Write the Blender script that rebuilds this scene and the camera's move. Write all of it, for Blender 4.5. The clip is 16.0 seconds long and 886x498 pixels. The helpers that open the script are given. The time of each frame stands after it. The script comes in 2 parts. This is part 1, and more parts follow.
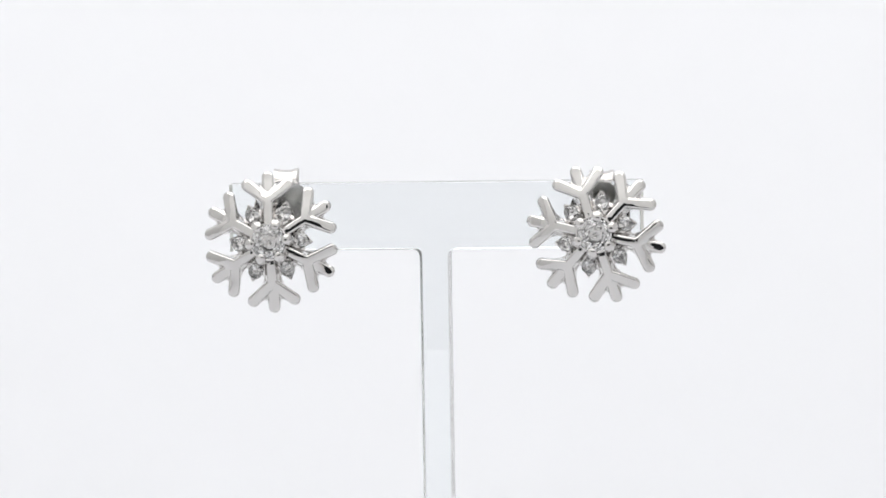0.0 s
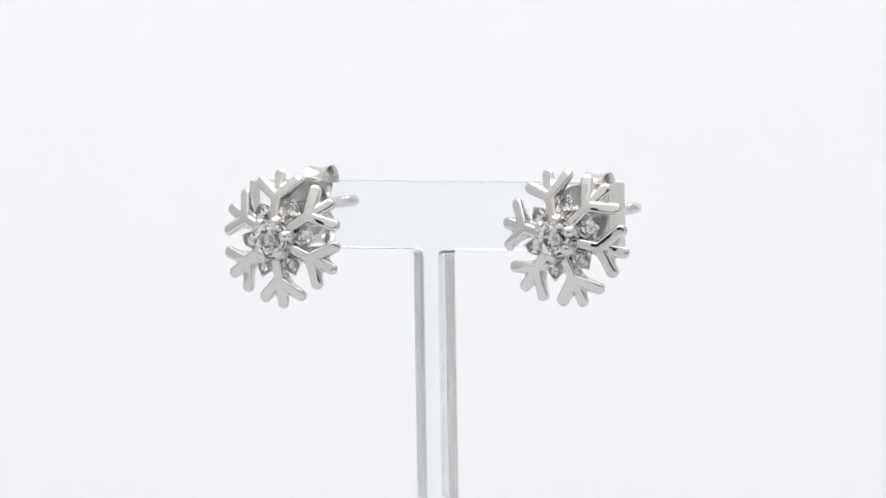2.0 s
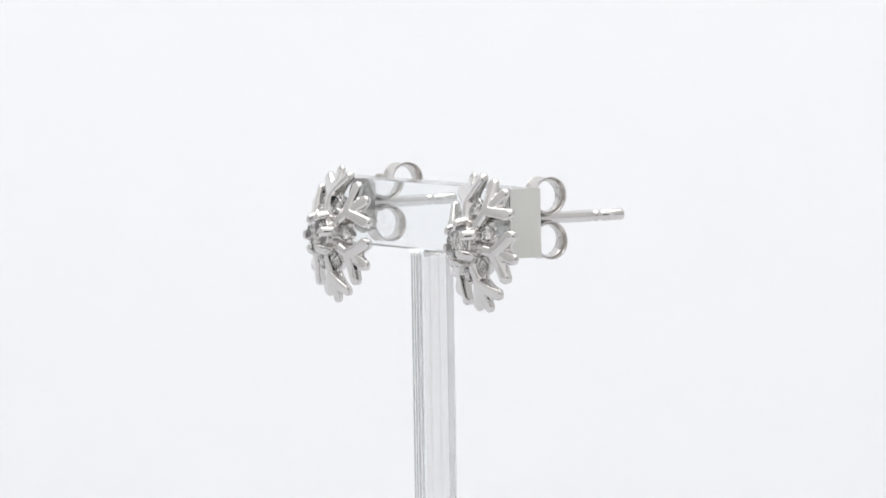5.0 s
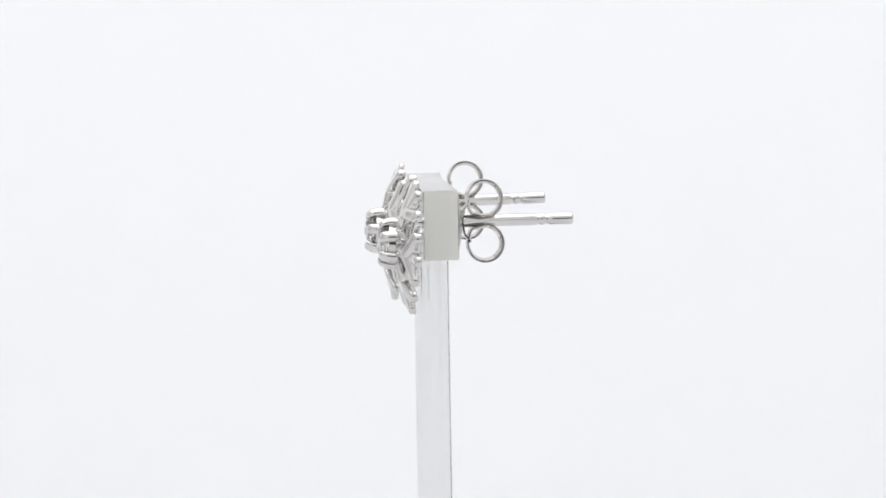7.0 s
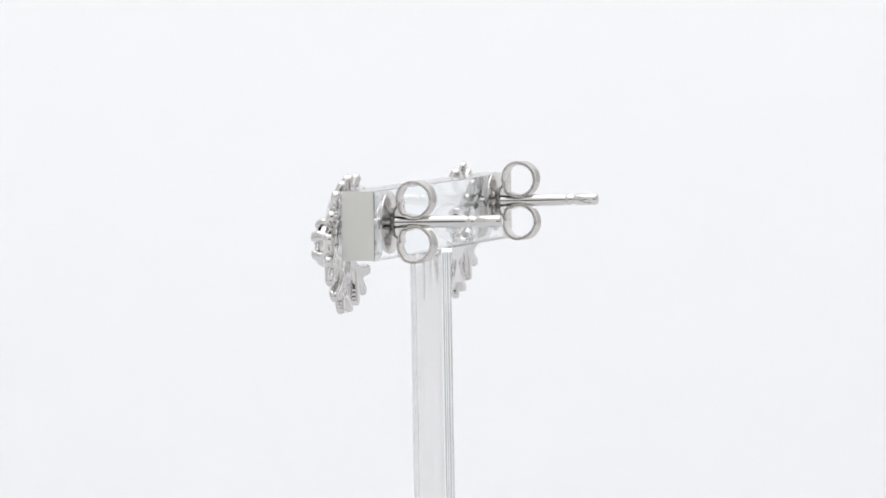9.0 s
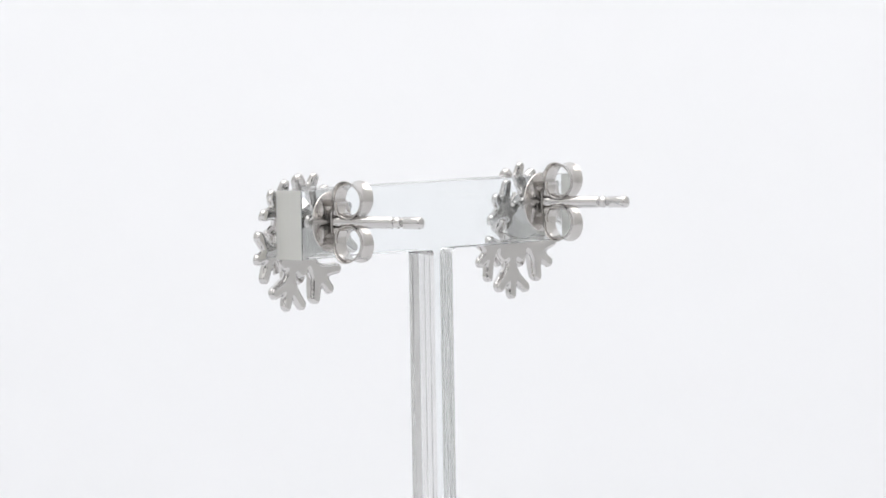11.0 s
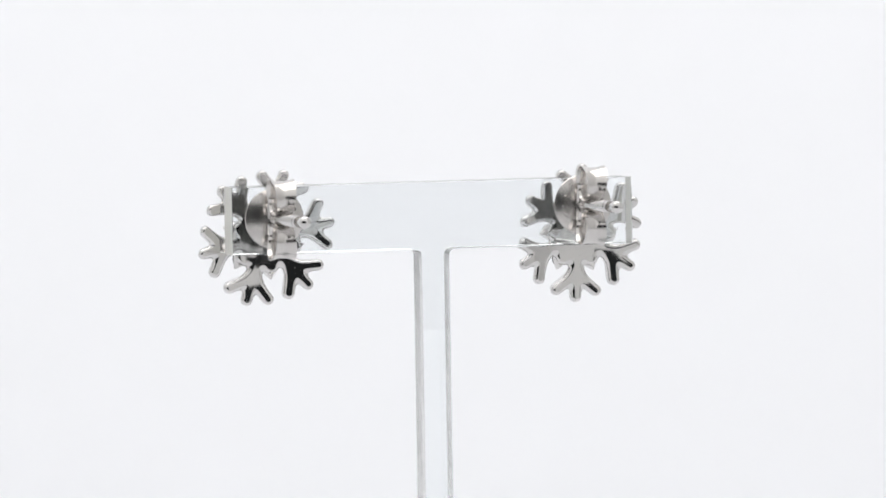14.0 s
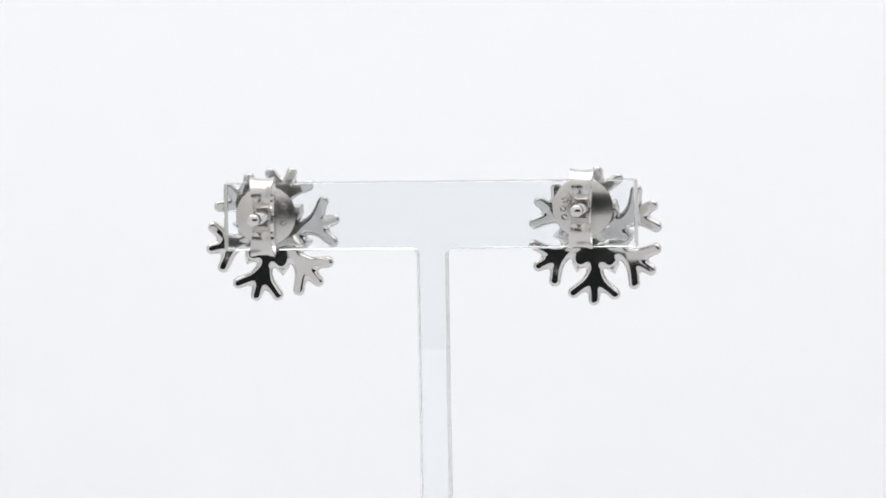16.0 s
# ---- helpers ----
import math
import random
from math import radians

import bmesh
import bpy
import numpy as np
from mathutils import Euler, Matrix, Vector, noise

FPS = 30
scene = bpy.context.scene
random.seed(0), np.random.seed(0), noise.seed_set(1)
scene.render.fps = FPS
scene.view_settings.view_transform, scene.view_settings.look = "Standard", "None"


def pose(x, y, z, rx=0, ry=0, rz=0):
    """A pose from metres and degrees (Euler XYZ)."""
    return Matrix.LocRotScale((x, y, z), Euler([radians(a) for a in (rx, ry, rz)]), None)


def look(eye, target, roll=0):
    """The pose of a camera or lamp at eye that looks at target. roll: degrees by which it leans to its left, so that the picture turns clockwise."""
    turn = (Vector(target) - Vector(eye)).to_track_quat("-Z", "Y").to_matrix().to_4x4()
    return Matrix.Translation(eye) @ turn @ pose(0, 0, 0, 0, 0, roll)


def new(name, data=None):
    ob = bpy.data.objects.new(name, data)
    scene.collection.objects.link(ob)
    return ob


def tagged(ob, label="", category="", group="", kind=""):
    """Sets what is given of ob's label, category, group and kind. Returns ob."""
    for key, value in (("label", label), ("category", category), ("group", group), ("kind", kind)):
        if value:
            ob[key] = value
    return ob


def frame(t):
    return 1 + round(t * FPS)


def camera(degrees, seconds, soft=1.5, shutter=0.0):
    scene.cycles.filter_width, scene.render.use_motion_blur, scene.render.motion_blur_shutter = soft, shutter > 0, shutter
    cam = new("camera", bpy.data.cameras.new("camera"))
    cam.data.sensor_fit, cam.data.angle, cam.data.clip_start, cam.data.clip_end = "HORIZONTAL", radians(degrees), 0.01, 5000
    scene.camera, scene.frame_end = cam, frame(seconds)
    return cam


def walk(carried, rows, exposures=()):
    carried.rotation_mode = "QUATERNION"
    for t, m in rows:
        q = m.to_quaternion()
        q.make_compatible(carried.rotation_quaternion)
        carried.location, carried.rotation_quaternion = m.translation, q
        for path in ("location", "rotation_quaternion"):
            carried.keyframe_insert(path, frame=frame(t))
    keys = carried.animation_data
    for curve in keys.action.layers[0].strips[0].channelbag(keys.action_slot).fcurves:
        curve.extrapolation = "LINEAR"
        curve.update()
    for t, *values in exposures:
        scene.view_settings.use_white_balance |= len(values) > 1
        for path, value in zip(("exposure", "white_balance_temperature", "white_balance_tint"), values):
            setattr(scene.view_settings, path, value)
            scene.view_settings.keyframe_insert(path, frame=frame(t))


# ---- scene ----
MM = 0.001
EYE_Z = 0.0913                    # height of the lens over the table
cam = camera(8.966, 16.0, soft=1.65)
CAM = (Matrix.Translation((0, -0.5003, EYE_Z)) @ pose(0, 0, 0, 0, 0, -0.092)
       @ pose(0, 0, 0, 90 - 3.162, 0, 0) @ pose(0, 0, 0, 0, 0, -0.942))
walk(cam, [(0.0, CAM), (16.0, CAM)])
scene.view_settings.exposure = 0.0

# ---------------------------------------------------------------- light
world = bpy.data.worlds.new("dim_studio")
scene.world = world
world.use_nodes = True
bg = world.node_tree.nodes["Background"]
bg.inputs["Color"].default_value = (0.9, 0.95, 1.0, 1)
bg.inputs["Strength"].default_value = 0.02


def area_lamp(name, m, sx, sy, watts, colour=(1, 1, 1)):
    data = bpy.data.lights.new(name, "AREA")
    data.shape, data.size, data.size_y = "RECTANGLE", sx, sy
    data.energy, data.color = watts, colour
    ob = new(name, data)
    ob.matrix_world = m
    return ob


# added soft overhead light, its source unseen
area_lamp("added_overhead_lamp", pose(0, -0.02, 0.592), 0.78, 0.62, 2.48, (1.0, 0.99, 0.98))
# added unseen lamp that brightens the backdrop from behind
area_lamp("added_backdrop_lamp", look((0, 0.56, 0.2), (0, 0.0, 0.2)), 0.78, 0.4, 1.31, (1.0, 0.995, 0.99))


# ---------------------------------------------------------------- materials
def material(name, colour, rough=0.5, metal=0.0, transmission=0.0, ior=1.45, grain=0.0, scale=2000.0, bump=0.0, detail=4.0,
             rough_var=0.0, stretch=(1, 1, 1)):
    m = bpy.data.materials.new(name)
    m.use_nodes = True
    nt = m.node_tree
    b = nt.nodes["Principled BSDF"]
    b.inputs["Base Color"].default_value = (*colour, 1)
    b.inputs["Roughness"].default_value = rough
    b.inputs["Metallic"].default_value = metal
    b.inputs["Transmission Weight"].default_value = transmission
    b.inputs["IOR"].default_value = ior
    if grain or bump or rough_var:
        tc = nt.nodes.new("ShaderNodeTexCoord")
        mp = nt.nodes.new("ShaderNodeMapping")
        mp.inputs["Scale"].default_value = stretch
        nt.links.new(tc.outputs["Object"], mp.inputs["Vector"])
        fine = nt.nodes.new("ShaderNodeTexNoise")
        fine.inputs["Scale"].default_value, fine.inputs["Detail"].default_value = scale, detail
        broad = nt.nodes.new("ShaderNodeTexNoise")
        broad.inputs["Scale"].default_value, broad.inputs["Detail"].default_value = scale / 9, 2.0
        nt.links.new(mp.outputs["Vector"], fine.inputs["Vector"])
        nt.links.new(mp.outputs["Vector"], broad.inputs["Vector"])
        mix = nt.nodes.new("ShaderNodeMath")
        mix.operation = "MULTIPLY_ADD"
        mix.inputs[1].default_value = 0.5
        half = nt.nodes.new("ShaderNodeMath")
        half.operation = "MULTIPLY"
        half.inputs[1].default_value = 0.5
        nt.links.new(broad.outputs["Fac"], half.inputs[0])
        nt.links.new(fine.outputs["Fac"], mix.inputs[0])
        nt.links.new(half.outputs[0], mix.inputs[2])
        if grain:
            ramp = nt.nodes.new("ShaderNodeMapRange")
            ramp.inputs["To Min"].default_value, ramp.inputs["To Max"].default_value = 1 - grain, 1 + grain
            col = nt.nodes.new("ShaderNodeVectorMath")
            col.operation = "SCALE"
            col.inputs[0].default_value = colour
            nt.links.new(mix.outputs[0], ramp.inputs["Value"])
            nt.links.new(ramp.outputs["Result"], col.inputs["Scale"])
            nt.links.new(col.outputs["Vector"], b.inputs["Base Color"])
        if rough_var:
            rr = nt.nodes.new("ShaderNodeMapRange")
            rr.inputs["From Min"].default_value, rr.inputs["From Max"].default_value = 0.3, 0.7
            rr.inputs["To Min"].default_value, rr.inputs["To Max"].default_value = max(0.0, rough - rough_var), rough + rough_var
            nt.links.new(mix.outputs[0], rr.inputs["Value"])
            nt.links.new(rr.outputs["Result"], b.inputs["Roughness"])
        if bump:
            bp = nt.nodes.new("ShaderNodeBump")
            bp.inputs["Strength"].default_value, bp.inputs["Distance"].default_value = 1.0, bump
            nt.links.new(mix.outputs[0], bp.inputs["Height"])
            nt.links.new(bp.outputs["Normal"], b.inputs["Normal"])
    return m



def thin_paper(name, colour, through_share):
    """White paper that passes part of the light behind it."""
    m = material(name, colour, 0.9, grain=0.012, scale=60)
    nt = m.node_tree
    dif = nt.nodes["Principled BSDF"]
    tra, mix = nt.nodes.new("ShaderNodeBsdfTranslucent"), nt.nodes.new("ShaderNodeMixShader")
    tra.inputs["Color"].default_value = (*colour, 1)
    mix.inputs[0].default_value = through_share
    nt.links.new(dif.outputs[0], mix.inputs[1])
    nt.links.new(tra.outputs[0], mix.inputs[2])
    nt.links.new(mix.outputs[0], nt.nodes["Material Output"].inputs["Surface"])
    return m


# translucent so that the added back lamp lifts the backdrop evenly
PAPER = thin_paper("white_paper", (0.892, 0.9, 0.924), 0.35)
SIDE = material("pale_grey_unseen_side", (0.7, 0.7, 0.695), 0.95, grain=0.03, scale=90)
# pale so that the unseen front throws light back onto the stand
FRONT = material("pale_unseen_front", (0.85, 0.85, 0.84), 0.95, grain=0.03, scale=90)
FABRIC = material("white_tent_fabric", (0.88, 0.88, 0.88), 0.95, grain=0.02, scale=90)
SILVER = material("polished_silver", (0.725, 0.71, 0.698), 0.055, 1.0, grain=0.03, scale=900, bump=0.000008, rough_var=0.03)
SATIN = material("satin_silver", (0.66, 0.637, 0.617), 0.2, 1.0, grain=0.04, scale=1500, bump=0.00001, rough_var=0.08, stretch=(1, 1, 0.15))
ACRYLIC = material("clear_acrylic", (0.968, 0.99, 0.998), 0.01, 0.0, 1.0, 1.49)


def frosted(name, colour, share_diffuse, rough=0.3, scale=900, streak=0.12, inward=0.5, relief=0.00004):
    """Sawn acrylic: rough glass that also scatters light."""
    m = bpy.data.materials.new(name)
    m.use_nodes = True
    nt = m.node_tree
    out = nt.nodes["Material Output"]
    nt.nodes.remove(nt.nodes["Principled BSDF"])
    glass, dif, tra = (nt.nodes.new("ShaderNodeBsdf" + k) for k in ("Glass", "Diffuse", "Translucent"))
    glass.inputs["IOR"].default_value, glass.inputs["Roughness"].default_value = 1.49, rough
    tc, noi, rng = nt.nodes.new("ShaderNodeTexCoord"), nt.nodes.new("ShaderNodeTexNoise"), nt.nodes.new("ShaderNodeMapRange")
    mp, col = nt.nodes.new("ShaderNodeMapping"), nt.nodes.new("ShaderNodeVectorMath")
    mp.inputs["Scale"].default_value = (1, 1, 0.04)
    noi.inputs["Scale"].default_value = scale
    rng.inputs["From Min"].default_value, rng.inputs["From Max"].default_value = 0.3, 0.7
    rng.inputs["To Min"].default_value, rng.inputs["To Max"].default_value = 1 - streak, 1.0
    col.operation = "SCALE"
    col.inputs[0].default_value = colour
    nt.links.new(tc.outputs["Object"], mp.inputs["Vector"])
    nt.links.new(mp.outputs["Vector"], noi.inputs["Vector"])
    nt.links.new(noi.outputs["Fac"], rng.inputs["Value"])
    nt.links.new(rng.outputs["Result"], col.inputs["Scale"])
    for b in (glass, dif, tra):
        nt.links.new(col.outputs["Vector"], b.inputs["Color"])
    m1, m2 = nt.nodes.new("ShaderNodeMixShader"), nt.nodes.new("ShaderNodeMixShader")
    m1.inputs[0].default_value, m2.inputs[0].default_value = inward, share_diffuse
    bump = nt.nodes.new("ShaderNodeBump")           # the saw's marks
    bump.inputs["Strength"].default_value, bump.inputs["Distance"].default_value = 0.25, relief
    nt.links.new(noi.outputs["Fac"], bump.inputs["Height"])
    for b in (glass, dif, tra):
        nt.links.new(bump.outputs["Normal"], b.inputs["Normal"])
    nt.links.new(dif.outputs[0], m1.inputs[1])
    nt.links.new(tra.outputs[0], m1.inputs[2])
    nt.links.new(glass.outputs[0], m2.inputs[1])
    nt.links.new(m1.outputs[0], m2.inputs[2])
    nt.links.new(m2.outputs[0], out.inputs["Surface"])
    return m


CUT = frosted("laser_cut_acrylic_edge", (1.0, 1.0, 1.0), 0.16, 0.12, 1800, 0.05, 0.5, 0.00001)
SAWN = frosted("frosted_acrylic_end", (1.0, 1.0, 0.955), 0.9, 0.3, 900, 0.06, 0.3)
ZIRCON = material("clear_zirconia", (1, 1, 1), 0.0, 0.0, 1.0, 2.1)


# ---------------------------------------------------------------- mesh helpers (millimetres in, metres out)
def part(name, bm, mats, parent=None, label="", smooth=True, sharp=40):
    me = bpy.data.meshes.new(name)
    bmesh.ops.scale(bm, vec=(MM, MM, MM), verts=bm.verts)
    bm.to_mesh(me)
    bm.free()
    for m in (mats if isinstance(mats, (list, tuple)) else [mats]):
        me.materials.append(m)
    if smooth:
        for p in me.polygons:
            p.use_smooth = True
        me.set_sharp_from_angle(angle=radians(sharp))
    ob = new(name, me)
    if parent:
        ob.parent = parent
    if label:
        tagged(ob, label)
    return ob


def share(ob, m, parent):
    """Another piece on the same mesh."""
    o = new(ob.name, ob.data)
    o.parent = parent
    o.matrix_basis = m
    return o


def lathe(bm, profile, n=32, centre=(0, 0), axis="y"):
    """Turn a profile of (radius, along) round an axis through centre; ends with radius 0 close."""
    rings = []
    for r, s in profile:
        if r < 1e-6:
            rings.append([bm.verts.new((centre[0], s, centre[1]))])
        else:
            rings.append([bm.verts.new((centre[0] + r * math.cos(2 * math.pi * k / n), s,
                                        centre[1] + r * math.sin(2 * math.pi * k / n))) for k in range(n)])
    for a, b in zip(rings, rings[1:]):
        for k in range(n):
            j = (k + 1) % n
            if len(a) == 1:
                bm.faces.new((a[0], b[j], b[k]))
            elif len(b) == 1:
                bm.faces.new((a[k], a[j], b[0]))
            else:
                bm.faces.new((a[k], a[j], b[j], b[k]))
    bmesh.ops.recalc_face_normals(bm, faces=bm.faces)


def ribbon(bm, path, widths, thick, flare):
    """A strip bent along a path in the y-z plane, its width along x, with thickness to the path's left. flare: how far its edges
    stand out from the hollow middle, row by row."""
    across = ((-1.0, 1.0), (-0.82, 0.62), (-0.62, 0.46), (-0.5, 0.12), (0.0, 0.0), (0.5, 0.12), (0.62, 0.46), (0.82, 0.62), (1.0, 1.0))
    rows = []
    for i, (y, z) in enumerate(path):
        y0, z0 = path[max(i - 1, 0)]
        y1, z1 = path[min(i + 1, len(path) - 1)]
        dy, dz = y1 - y0, z1 - z0
        ln = math.hypot(dy, dz)
        ny, nz = -dz / ln, dy / ln
        w = widths[i] / 2
        line = [(x * w, h * flare[i]) for x, h in across] + [(x * w, h * flare[i] + thick * (0.6 if abs(x) == 1 else 1.0)) for x, h in across[::-1]]
        rows.append([bm.verts.new((x, y + ny * q, z + nz * q)) for x, q in line])
    n = len(rows[0])
    for a, b in zip(rows, rows[1:]):
        for k in range(n):
            bm.faces.new((a[k], a[(k + 1) % n], b[(k + 1) % n], b[k]))
    bm.faces.new(rows[0][::-1])
    bm.faces.new(rows[-1])
    bmesh.ops.recalc_face_normals(bm, faces=bm.faces)


def gem_bmesh(r):
    """A round brilliant: table, crown, girdle and pavilion facets, its table towards -y."""
    bm = bmesh.new()

    def ring(n, rad, h, off=0.0):
        for k in range(n):
            a = 2 * math.pi * (k + off) / n
            bm.verts.new((rad * r * math.cos(a), -h * r, rad * r * math.sin(a)))
    ring(8, 0.56, 0.34)
    ring(8, 0.80, 0.215, 0.5)
    ring(16, 1.0, 0.03)
    ring(16, 1.0, -0.03)
    ring(8, 0.42, -0.5, 0.5)
    bm.verts.new((0, 0.84 * r, 0))
    bmesh.ops.convex_hull(bm, input=bm.verts)
    bmesh.ops.dissolve_limit(bm, angle_limit=radians(1), verts=bm.verts, edges=bm.edges)
    return bm


# ---------------------------------------------------------------- the snowflake's form
def capsule(px, py, a, b):
    ax, ay = a
    bx, by = b
    dx, dy = bx - ax, by - ay
    s = np.clip(((px - ax) * dx + (py - ay) * dy) / (dx * dx + dy * dy), 0, 1)
    return np.hypot(px - ax - s * dx, py - ay - s * dy)


def polar(r, degrees):
    return r * math.cos(radians(degrees)), r * math.sin(radians(degrees))


BRANCHES = []                      # start, end, half width, height factor
for arm in range(6):
    at = 90 + 60 * arm
    BRANCHES.append((polar(0.5, at), polar(3.85, at), 0.6, 1.0))
    BRANCHES.append((polar(3.68, at), polar(5.42, at - 19.6), 0.6, 1.0))
    BRANCHES.append((polar(3.68, at), polar(5.42, at + 19.6), 0.6, 1.0))
    BRANCHES.append((polar(3.95, at), polar(5.72, at), 0.58, 0.86))


def flake_outline(px, py):
    """Signed distance to the outline, with filleted inner corners."""
    k = 0.22
    total = np.zeros_like(px)
    for a, b, hw, _ in BRANCHES:
        total += np.exp(-(capsule(px, py, a, b) - hw) / k)
    total += np.exp(-(np.hypot(px, py) - 2.72) / k)
    for arm in range(6):
        cx, cy = polar(2.6, 60 * arm)
        total += np.exp(-(np.hypot(px - cx, py - cy) - 0.72) / k)
    return -k * np.log(total) + 0.06


def flake_bmesh():
    step, half = 0.06, 6.7
    n = int(2 * half / step)
    line = -half + step * np.arange(n + 1)
    gx, gy = np.meshgrid(line, line, indexing="ij")
    mid = flake_outline(gx[:-1, :-1] + step / 2, gy[:-1, :-1] + step / 2)
    cells = mid < 0
    for _ in range(3):              # no cell may lie wholly on the rim
        count = np.zeros_like(gx)
        for i in (0, 1):
            for j in (0, 1):
                count[i:n + i, j:n + j] += cells
        rim = (count > 0) & (count < 4)
        cells = cells & ~(rim[:-1, :-1] & rim[1:, :-1] & rim[1:, 1:] & rim[:-1, 1:])
    for _ in range(4):              # draw the rim onto the outline
        d, e = flake_outline(gx, gy), 1e-3
        ddx = (flake_outline(gx + e, gy) - d) / e
        ddy = (flake_outline(gx, gy + e) - d) / e
        gg = np.maximum(ddx ** 2 + ddy ** 2, 0.3)
        gx = np.where(rim, gx - d * ddx / gg, gx)
        gy = np.where(rim, gy - d * ddy / gg, gy)
    d = np.where(rim, 0.0, np.maximum(-flake_outline(gx, gy), 0.0))
    edge = 0.32
    round_up = lambda w: np.sqrt(np.maximum(1 - (1 - np.minimum(d / w, 1)) ** 2, 0))
    rad = np.hypot(gx, gy)
    top = edge + 0.32 * round_up(0.3)
    for a, b, hw, f in BRANCHES:
        q = np.clip(capsule(gx, gy, a, b) / hw, 0, 1)
        prof = 0.03 * (1 - q) + 0.97 * np.sqrt(1 - np.clip((q - 0.42) / 0.58, 0, 1) ** 2)     # flat face, rounded flanks
        high = f * np.interp(rad, [2.0, 3.8, 6.3], [1.5, 1.22, 0.62])
        top = np.maximum(top, edge + (high - edge) * prof)
    top = np.maximum(top, np.where(rad < 2.5, edge + 0.6 * round_up(0.5), 0))
    low = edge * (1 - round_up(0.34))
    wave = -0.5 * (rad / 6) ** 2 + 0.5 * (0.06 * np.sin(0.55 * gx + 0.7) + 0.05 * np.sin(0.62 * gy + 0.2 * gx) + 0.012 * np.sin(1.6 * gx - 1.3 * gy + 1)
            + 0.03 * np.sin(0.9 * gy - 0.7 * gx + 2))
    top, low = top + wave, low + wave       # a shallow dish, hand-finished
    top = top + 0.05 * np.sin(1.5 * gx + 1.9 * np.sin(0.8 * gy)) + 0.045 * np.sin(1.9 * gy - 0.9 * gx + 0.6)
    low = low + 0.012 * np.sin(1.7 * gx + 0.9 * gy + 0.4) + 0.01 * np.sin(1.2 * gx - 2.0 * gy + 1.9)
    bm = bmesh.new()
    up, down = {}, {}

    def vert(i, j, store, h):
        if (i, j) not in store:
            store[i, j] = bm.verts.new((1.005 * gx[i, j], -h, 1.005 * gy[i, j]))
            if rim[i, j]:
                up[i, j] = down[i, j] = store[i, j]
        return store[i, j]
    for i, j in zip(*np.nonzero(cells)):
        q = ((i, j), (i + 1, j), (i + 1, j + 1), (i, j + 1))
        bm.faces.new([vert(*c, up, top[c]) for c in q])
        bm.faces.new([vert(*c, down, low[c]) for c in q][::-1])
    return bm


CACHE = {}


def flake(parent, turn):
    if "flake" not in CACHE:
        CACHE["flake"] = part("snowflake", flake_bmesh(), SILVER, parent, "polished six-armed silver snowflake", sharp=75)
        CACHE["flake"].matrix_basis = turn
        return CACHE["flake"]
    return share(CACHE["flake"], turn, parent)


def first_or_shared(key, make, m, parent):
    if key not in CACHE:
        CACHE[key] = make(parent)
        CACHE[key].matrix_basis = m
        return CACHE[key]
    return share(CACHE[key], m, parent)


def make_prong(parent):
    """A claw that rises from the plate and bends over the stone's edge."""
    bm = bmesh.new()
    rings = []
    for s, h, r in ((0.0, 0.6, 0.36), (0.14, 1.2, 0.38), (0.2, 1.8, 0.4), (0.12, 2.35, 0.4), (-0.02, 2.75, 0.38),
                    (-0.14, 2.98, 0.31), (-0.2, 3.06, 0.15)):
        rings.append([bm.verts.new((s + r * math.cos(a), -h, r * 1.25 * math.sin(a)))
                      for a in [2 * math.pi * k / 14 for k in range(14)]])
    for a, b in zip(rings, rings[1:]):
        for k in range(14):
            bm.faces.new((a[k], a[(k + 1) % 14], b[(k + 1) % 14], b[k]))
    bm.faces.new(rings[-1])
    bm.faces.new(rings[0][::-1])
    bmesh.ops.recalc_face_normals(bm, faces=bm.faces)
    return part("prong", bm, SILVER, parent, "rounded silver claw")


def make_gallery(parent):
    """The ring under the stone that ties the claws together."""
    bm = bmesh.new()
    lathe(bm, [(1.15, -0.85), (1.9, -0.85), (1.94, -1.2), (1.7, -1.5), (1.62, -1.8), (1.7, -2.05), (1.68, -2.22), (1.55, -2.26),
               (1.42, -2.1), (1.0, -1.4), (1.15, -0.85)], 40)
    return part("gallery_ring", bm, SILVER, parent)


def make_cup(parent):
    """A pointed bezel cup for an accent stone."""
    bm = bmesh.new()
    n = 6
    rows = []
    long = (1.26, 0.92, 1.0, 0.9, 1.04, 0.9)
    for r, h in ((0.6, 0.2), (0.74, 0.6), (0.8, 0.98), (0.76, 1.06), (0.6, 1.04), (0.3, 0.6)):
        rows.append([bm.verts.new((r * long[k] * math.cos(2 * math.pi * k / n), -h * (1 + 0.1 * (h > 0.9) * (-1) ** k),
                                   r * long[k] * math.sin(2 * math.pi * k / n))) for k in range(n)])
    for a, b in zip(rows, rows[1:]):
        for k in range(n):
            bm.faces.new((a[k], a[(k + 1) % n], b[(k + 1) % n], b[k]))
    bm.faces.new(rows[0][::-1])
    bm.faces.new(rows[-1])
    bmesh.ops.recalc_face_normals(bm, faces=bm.faces)
    bmesh.ops.bevel(bm, geom=[e for e in bm.edges if e.calc_face_angle(0) > 0.5], offset=0.05, segments=2, affect="EDGES")
    return part("bezel", bm, SILVER, parent, "small pointed silver bezel", sharp=30)


def make_accent(parent):
    return part("accent_stone", gem_bmesh(0.66), ZIRCON, parent, "tiny clear faceted stone", smooth=False)


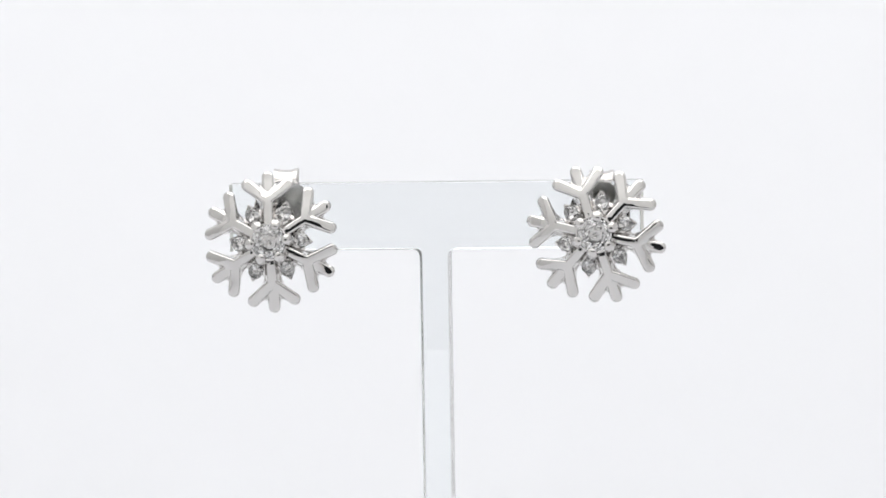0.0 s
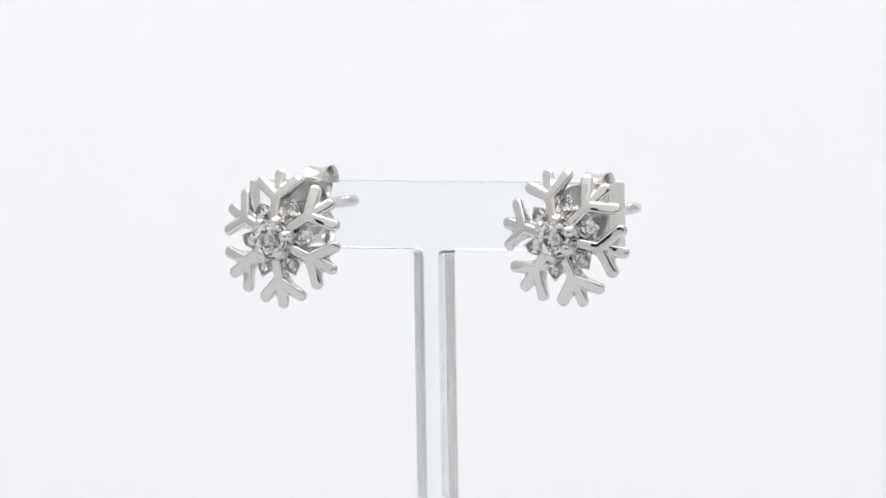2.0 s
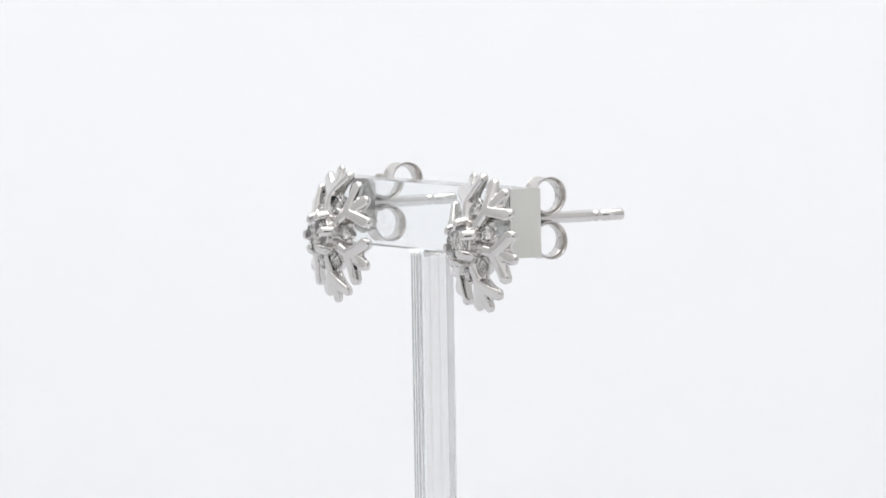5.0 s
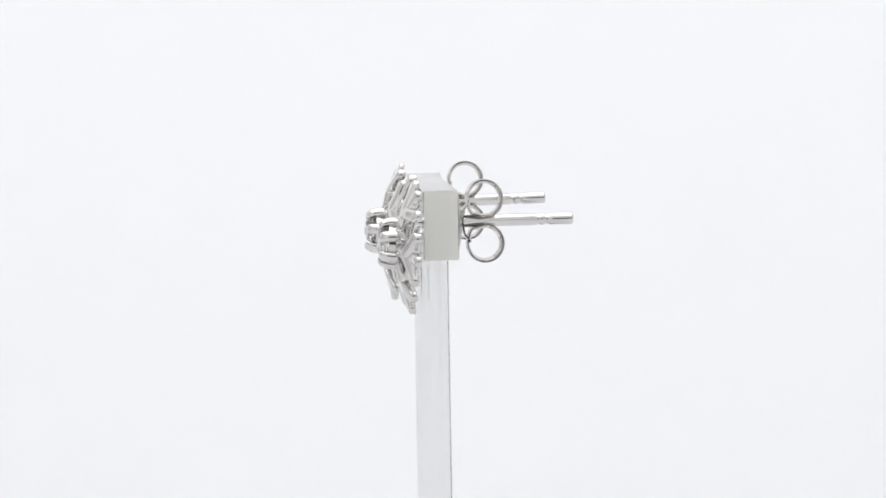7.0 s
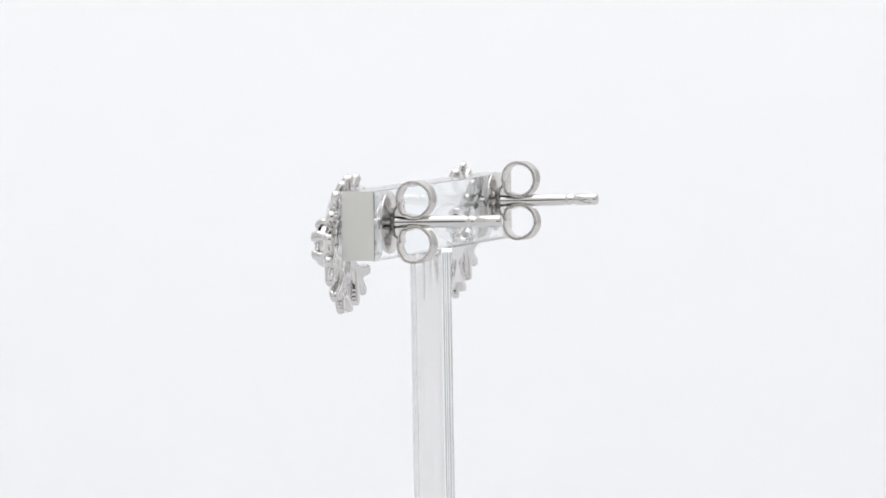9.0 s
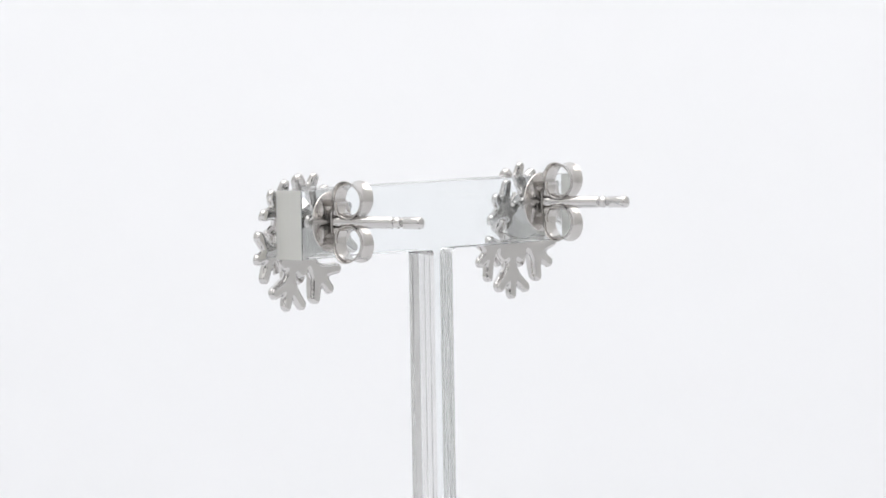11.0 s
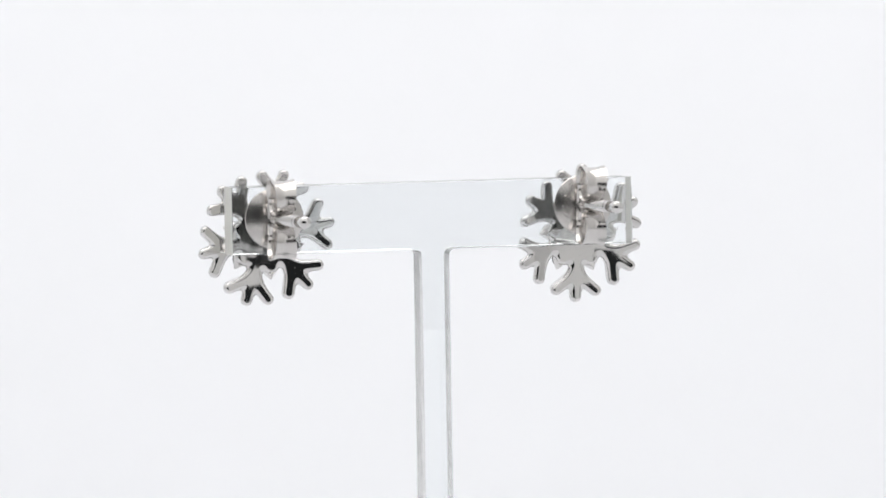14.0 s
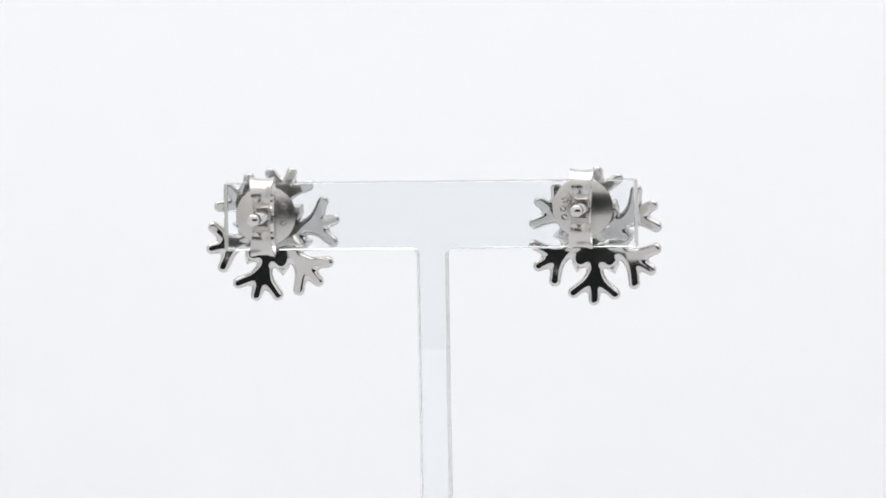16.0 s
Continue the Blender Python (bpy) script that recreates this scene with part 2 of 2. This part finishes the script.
def make_disc(parent):
    """The slightly domed rest of the clutch."""
    bm = bmesh.new()
    prof = [(0.0, 0.24), (1.2, 0.2), (2.0, 0.1), (2.6, 0.0), (2.68, 0.05), (2.63, 0.13), (2.0, 0.28), (1.2, 0.39), (0.0, 0.43)]
    lathe(bm, prof, 48)
    return part("rest_disc", bm, SATIN, parent, "domed satin silver disc")


def make_curl(parent):
    """One butterfly wing: a strip that leaves the post, rises over the disc and rolls inwards."""
    bm = bmesh.new()
    cy, cz, r = 2.4, 1.9, 1.5
    path = [(0.46, 0.05), (0.47, 0.35), (0.52, 0.75), (0.62, 1.15)]
    a0, a1 = 196, -118
    for k in range(41):
        a = radians(a0 + (a1 - a0) * k / 40)
        rr = r - 0.05 * k / 40
        path.append((cy + rr * math.cos(a), cz + rr * math.sin(a)))
    path += [(cy - 1.0, cz - 1.28), (cy - 1.2, cz - 1.05), (cy - 1.33, cz - 0.72), (cy - 1.36, cz - 0.4), (cy - 1.28, cz - 0.1)]
    widths = []
    for y, z in path:
        widths.append(1.5 + 0.6 * max(0.0, min(1.0, (z - 0.3) / 2.9)) ** 1.5)
    flare = [0.19 * max(0.0, min(1.0, (y - 0.6) / 1.2)) for y, z in path]
    ribbon(bm, path, widths, -0.17, flare)
    return part("butterfly_wing", bm, SATIN, parent, "rolled silver strip", sharp=35)


def make_stamp(parent):
    """A worn raised mark on the disc: an open arc of wire."""
    bm = bmesh.new()
    rows = []
    for k in range(13):
        a = radians(-150 + 300 * k / 12)
        c = Vector((0.26 * math.cos(a), 0, 0.2 * math.sin(a)))
        out = Vector((math.cos(a), 0, math.sin(a)))
        rows.append([bm.verts.new(c + 0.055 * (math.cos(b) * out + math.sin(b) * Vector((0, 1, 0))))
                     for b in [2 * math.pi * j / 6 for j in range(6)]])
    for a, b in zip(rows, rows[1:]):
        for j in range(6):
            bm.faces.new((a[j], a[(j + 1) % 6], b[(j + 1) % 6], b[j]))
    bm.faces.new(rows[0][::-1])
    bm.faces.new(rows[-1])
    bmesh.ops.recalc_face_normals(bm, faces=bm.faces)
    return part("stamped_mark", bm, SATIN, parent, "worn stamped mark")


def earring(name, turn, tilt, post_at, post_end, disc_y, clutch_lean, label):
    """A stud: flake with stones, post and butterfly clutch. Origin: the flake's centre on its back. turn: degrees anticlockwise
    as seen from the front; tilt: degrees by which its top nods forward; post_at: the post's x and z; post_end, disc_y: along y."""
    thing = new(name)
    tagged(thing, label, "earring", "pair of snowflake earrings")
    spin = pose(0, 0, 0, tilt) @ pose(0, 0, 0, 0, -turn, 0)
    flake(thing, spin)
    lift = spin @ pose(0, 0.22 * MM, 0)
    first_or_shared("gallery", make_gallery, lift, thing)
    gem = first_or_shared("gem", lambda p: part("centre_stone", gem_bmesh(1.5), ZIRCON, p, "round clear faceted stone", smooth=False),
                          lift @ pose(0, -2.5 * MM, 0, 7, 13, 4), thing)
    for k in range(6):
        swing = pose(0, 0, 0, 0, -60 * k - 4, 0)
        first_or_shared("prong", make_prong, lift @ swing @ pose(1.68 * MM, 0, 0), thing)
        swing = pose(0, 0, 0, 0, -60 * k, 0)
        cup = first_or_shared("cup", make_cup, spin @ swing @ pose(2.5 * MM, 0.1 * MM, 0, 0, (11, -17, 5, 24, -9, 14)[k], (14, 22, 17, 10, 20, 16)[k]) @ Matrix.Diagonal((1.12, 1.0, 1.02, 1)), thing)
        first_or_shared("accent", make_accent, pose(0, -1.08 * MM, 0, 9, 11, 0), cup)
    bm = bmesh.new()
    r = 0.53
    e = post_end
    lathe(bm, [(0, -0.2), (0.75, -0.2), (0.72, 0.1), (r + 0.06, 0.25), (r, 0.45), (r, e - 3.3), (r * 0.86, e - 3.2), (r * 0.86, e - 2.95),
               (r, e - 2.85), (r, e - 2.6), (r * 0.78, e - 2.45), (r * 0.78, e - 2.2), (r, e - 2.05), (r, e - 0.22), (r * 0.92, e - 0.1),
               (r * 0.7, e - 0.02), (0, e)], 28, post_at)
    part("post", bm, SILVER, thing, "straight silver ear post with notches")
    clutch = new("clutch")
    clutch.parent = thing
    tagged(clutch, "satin silver butterfly clutch")
    clutch.matrix_basis = pose(post_at[0] * MM, disc_y * MM, post_at[1] * MM) @ pose(0, 0, 0, 0, clutch_lean, 0)
    first_or_shared("disc", make_disc, Matrix(), clutch)
    first_or_shared("curl", make_curl, Matrix(), clutch)
    first_or_shared("curl", make_curl, pose(0, 0, 0, 0, 180, 0), clutch)
    for x, z, a in ((1.6, 0.85, 160), (1.75, 0.1, -40), (1.6, -0.65, 20)):
        first_or_shared("stamp", make_stamp, pose(-x * MM, 0.37 * MM, z * MM, 0, a, -6), clutch)
    return thing


# ---------------------------------------------------------------- paper sweep, in an added unseen tent (sides, back, ceiling, front with opening) that shapes the light
def tent():
    x0, x1, y0, y1, z1, r = -400, 400, -350, 300, 600, 10
    prof = [(y0, 0)] + [(y1 - r + r * math.sin(radians(a)), r - r * math.cos(radians(a))) for a in range(0, 91, 9)] + [(y1, z1)]
    bm = bmesh.new()
    rows = [[bm.verts.new((x, y, z)) for x in (x0, x1)] for y, z in prof]
    for a, b in zip(rows, rows[1:]):
        bm.faces.new((a[0], a[1], b[1], b[0]))
    tagged(part("backdrop", bm, PAPER, sharp=60), "seamless white paper sweep under and behind the stand", "backdrop", kind="structure")

    def slab(name, lo, hi, label, cat, mat=FABRIC):
        bm = bmesh.new()
        bmesh.ops.create_cube(bm, size=1)
        bmesh.ops.scale(bm, vec=[b - a for a, b in zip(lo, hi)], verts=bm.verts)
        bmesh.ops.translate(bm, vec=[(a + b) / 2 for a, b in zip(lo, hi)], verts=bm.verts)
        return tagged(part(name, bm, mat, smooth=False), label, cat, kind="structure")
    # unseen walls added around the sweep; the sides' grey shows in the silver
    slab("wall_left", (x0 - 6, y0, -6), (x0, y1 + 300, z1), "unseen grey side wall, added for the silver to reflect", "wall", SIDE)
    slab("wall_right", (x1, y0, -6), (x1 + 6, y1 + 300, z1), "unseen grey side wall, added for the silver to reflect", "wall", SIDE)
    slab("wall_back", (x0, y1 + 300, -6), (x1, y1 + 306, z1), "unseen white wall added behind the backdrop lamp", "wall")
    slab("floor", (x0, y0, -12), (x1, y1 + 300, -6), "plain white table top under the paper", "floor")
    slab("ceiling", (x0, y0, z1), (x1, y1 + 300, z1 + 6), "unseen white ceiling added to spread the light", "ceiling")
    # added front reflector; its opening before the lens is widened for dark reflections in the silver
    gap = ((-115, 28), (238, 28), (238, 150), (-115, 150))
    bm = bmesh.new()
    rings = []
    for y in (y0 - 6, y0):
        outer = [bm.verts.new((x, y, z)) for x, z in ((x0, -6), (x1, -6), (x1, z1), (x0, z1))]
        inner = [bm.verts.new((x, y, z)) for x, z in gap]
        rings.append((outer, inner))
        for k in range(4):
            j = (k + 1) % 4
            bm.faces.new((outer[k], outer[j], inner[j], inner[k]))
    for k in range(4):
        j = (k + 1) % 4
        bm.faces.new((rings[0][1][k], rings[0][1][j], rings[1][1][j], rings[1][1][k]))
        bm.faces.new((rings[0][0][k], rings[0][0][j], rings[1][0][j], rings[1][0][k]))
    bmesh.ops.recalc_face_normals(bm, faces=bm.faces)
    tagged(part("wall_front", bm, FRONT, smooth=False), "unseen pale front wall added as reflector, its opening giving dark reflections", "wall", kind="structure")


tent()

# ---------------------------------------------------------------- the acrylic stand
BAR_X0, BAR_X1 = -18.04, 18.59
BAR_Y0, BAR_Y1 = -1.78, 1.22
BAR_Z1, BAR_Z0 = 69.67, 63.7
STEM_X0, STEM_X1 = -1.1, 1.42
HOLES = ((-13.39, 67.28), (14.88, 66.83))


def acrylic_stand():
    thing = new("earring_stand")
    tagged(thing, "clear acrylic T-bar earring stand with sawn edges", "jewelry stand")
    bm = bmesh.new()
    r = 0.55
    outline = [(BAR_X0, BAR_Z0), (STEM_X0 - r, BAR_Z0)]
    outline += [(STEM_X0 - r + r * math.sin(radians(a)), BAR_Z0 - r + r * math.cos(radians(a))) for a in (22, 45, 68)]
    outline += [(STEM_X0, BAR_Z0 - r), (STEM_X0, 3.0), (STEM_X1, 3.0), (STEM_X1, BAR_Z0 - r)]
    outline += [(STEM_X1 + r - r * math.sin(radians(a)), BAR_Z0 - r + r * math.cos(radians(a))) for a in (68, 45, 22)]
    outline += [(STEM_X1 + r, BAR_Z0), (BAR_X1, BAR_Z0), (BAR_X1, BAR_Z1), (BAR_X0, BAR_Z1)]
    mitre = []                      # outward at each corner of the outline
    for i, (x, z) in enumerate(outline):
        (xa, za), (xb, zb) = outline[i - 1], outline[(i + 1) % len(outline)]
        n0, n1 = Vector((z - za, xa - x)).normalized(), Vector((zb - z, x - xb)).normalized()
        mitre.append((n0 + n1) / (1 + n0.dot(n1)))
    deep = BAR_Y1 - BAR_Y0
    levels = [(0.0, 0.05, 0.0), (0.05, 0.0, 0.0)]         # depth, bevel, groove left by the cutter
    for c in (0.7, 1.32, 2.2):
        levels += [(c - 0.14, 0.0, 0.0), (c, 0.0, 0.06), (c + 0.14, 0.0, 0.0)]
    levels += [(deep - 0.05, 0.0, 0.0), (deep, 0.05, 0.0)]
    rings = []
    for y, bevel, groove in levels:
        rings.append([bm.verts.new((x - m.x * (bevel + groove * (-5 < x < 0)), BAR_Y0 + y, z - m.y * (bevel + groove * (-5 < x < 0))))
                      for (x, z), m in zip(outline, mitre)])
    tubes = [[[bm.verts.new((x + 0.58 * math.cos(2 * math.pi * k / 24), y, z + 0.58 * math.sin(2 * math.pi * k / 24))) for k in range(24)]
              for y in (BAR_Y0, BAR_Y1)] for x, z in HOLES]
    for loops in [rings] + tubes:
        for a, b in zip(loops, loops[1:]):
            for k in range(len(a)):
                bm.faces.new((a[k - 1], a[k], b[k], b[k - 1]))
    for end in (0, -1):
        edges = []
        for lp in [rings[end]] + [tube[end] for tube in tubes]:
            edges += [bm.edges.get((lp[i - 1], lp[i])) for i in range(len(lp))]
        bmesh.ops.triangle_fill(bm, use_beauty=True, use_dissolve=False, edges=edges)
    bmesh.ops.recalc_face_normals(bm, faces=bm.faces)
    for f in bm.faces:
        f.material_index = 0 if abs(f.normal.y) > 0.5 else 2 if abs(f.normal.x) > 0.7 and abs(f.calc_center_median().x) > 17.5 else 1
    part("t_bar", bm, [ACRYLIC, CUT, SAWN], thing, smooth=False)
    bm = bmesh.new()
    lathe(bm, [(0, 0), (19.4, 0), (20, 0.5), (20, 2.5), (19.5, 3.0), (0, 3.0)], 64)
    bmesh.ops.rotate(bm, matrix=Matrix.Rotation(radians(90), 3, "X"), verts=bm.verts)
    part("base", bm, ACRYLIC, thing, "round clear acrylic foot")
    return thing


STAND = acrylic_stand()

# ---------------------------------------------------------------- the pair of earrings
LEFT = earring("snowflake_earring", 2.6, -4.5, (0.87, 2.62), 13.6, 3.87, 178,
               "silver snowflake stud earring with clear stones, hung upright")
RIGHT = earring("snowflake_earring", 17.5, -2.6, (0.22, 1.8), 14.06, 3.92, -0.5,
                "silver snowflake stud earring with clear stones, hung slightly turned")
LEFT_AT = pose(-14.17 * MM, -2.65 * MM, 64.58 * MM, 1.0, 0, 2.2)
RIGHT_AT = pose(14.74 * MM, -2.7 * MM, 65.0 * MM, 0.5, 0, 2.2)


# ---------------------------------------------------------------- the turn of the stand
TURN = (98.436, 89.407, -7.8, 1.483, 15.465, -0.937, -8.791)


def angle(t):
    """Clockwise turn in degrees."""
    u = t / 8 - 1
    return sum(c * u ** k for k, c in enumerate(TURN))


def motions():
    for thing, at in ((STAND, Matrix()), (LEFT, LEFT_AT), (RIGHT, RIGHT_AT)):
        walk(thing, [(k / 2, pose(0, 0, 0, 0, 0, -angle(k / 2)) @ at) for k in range(33)])


motions()
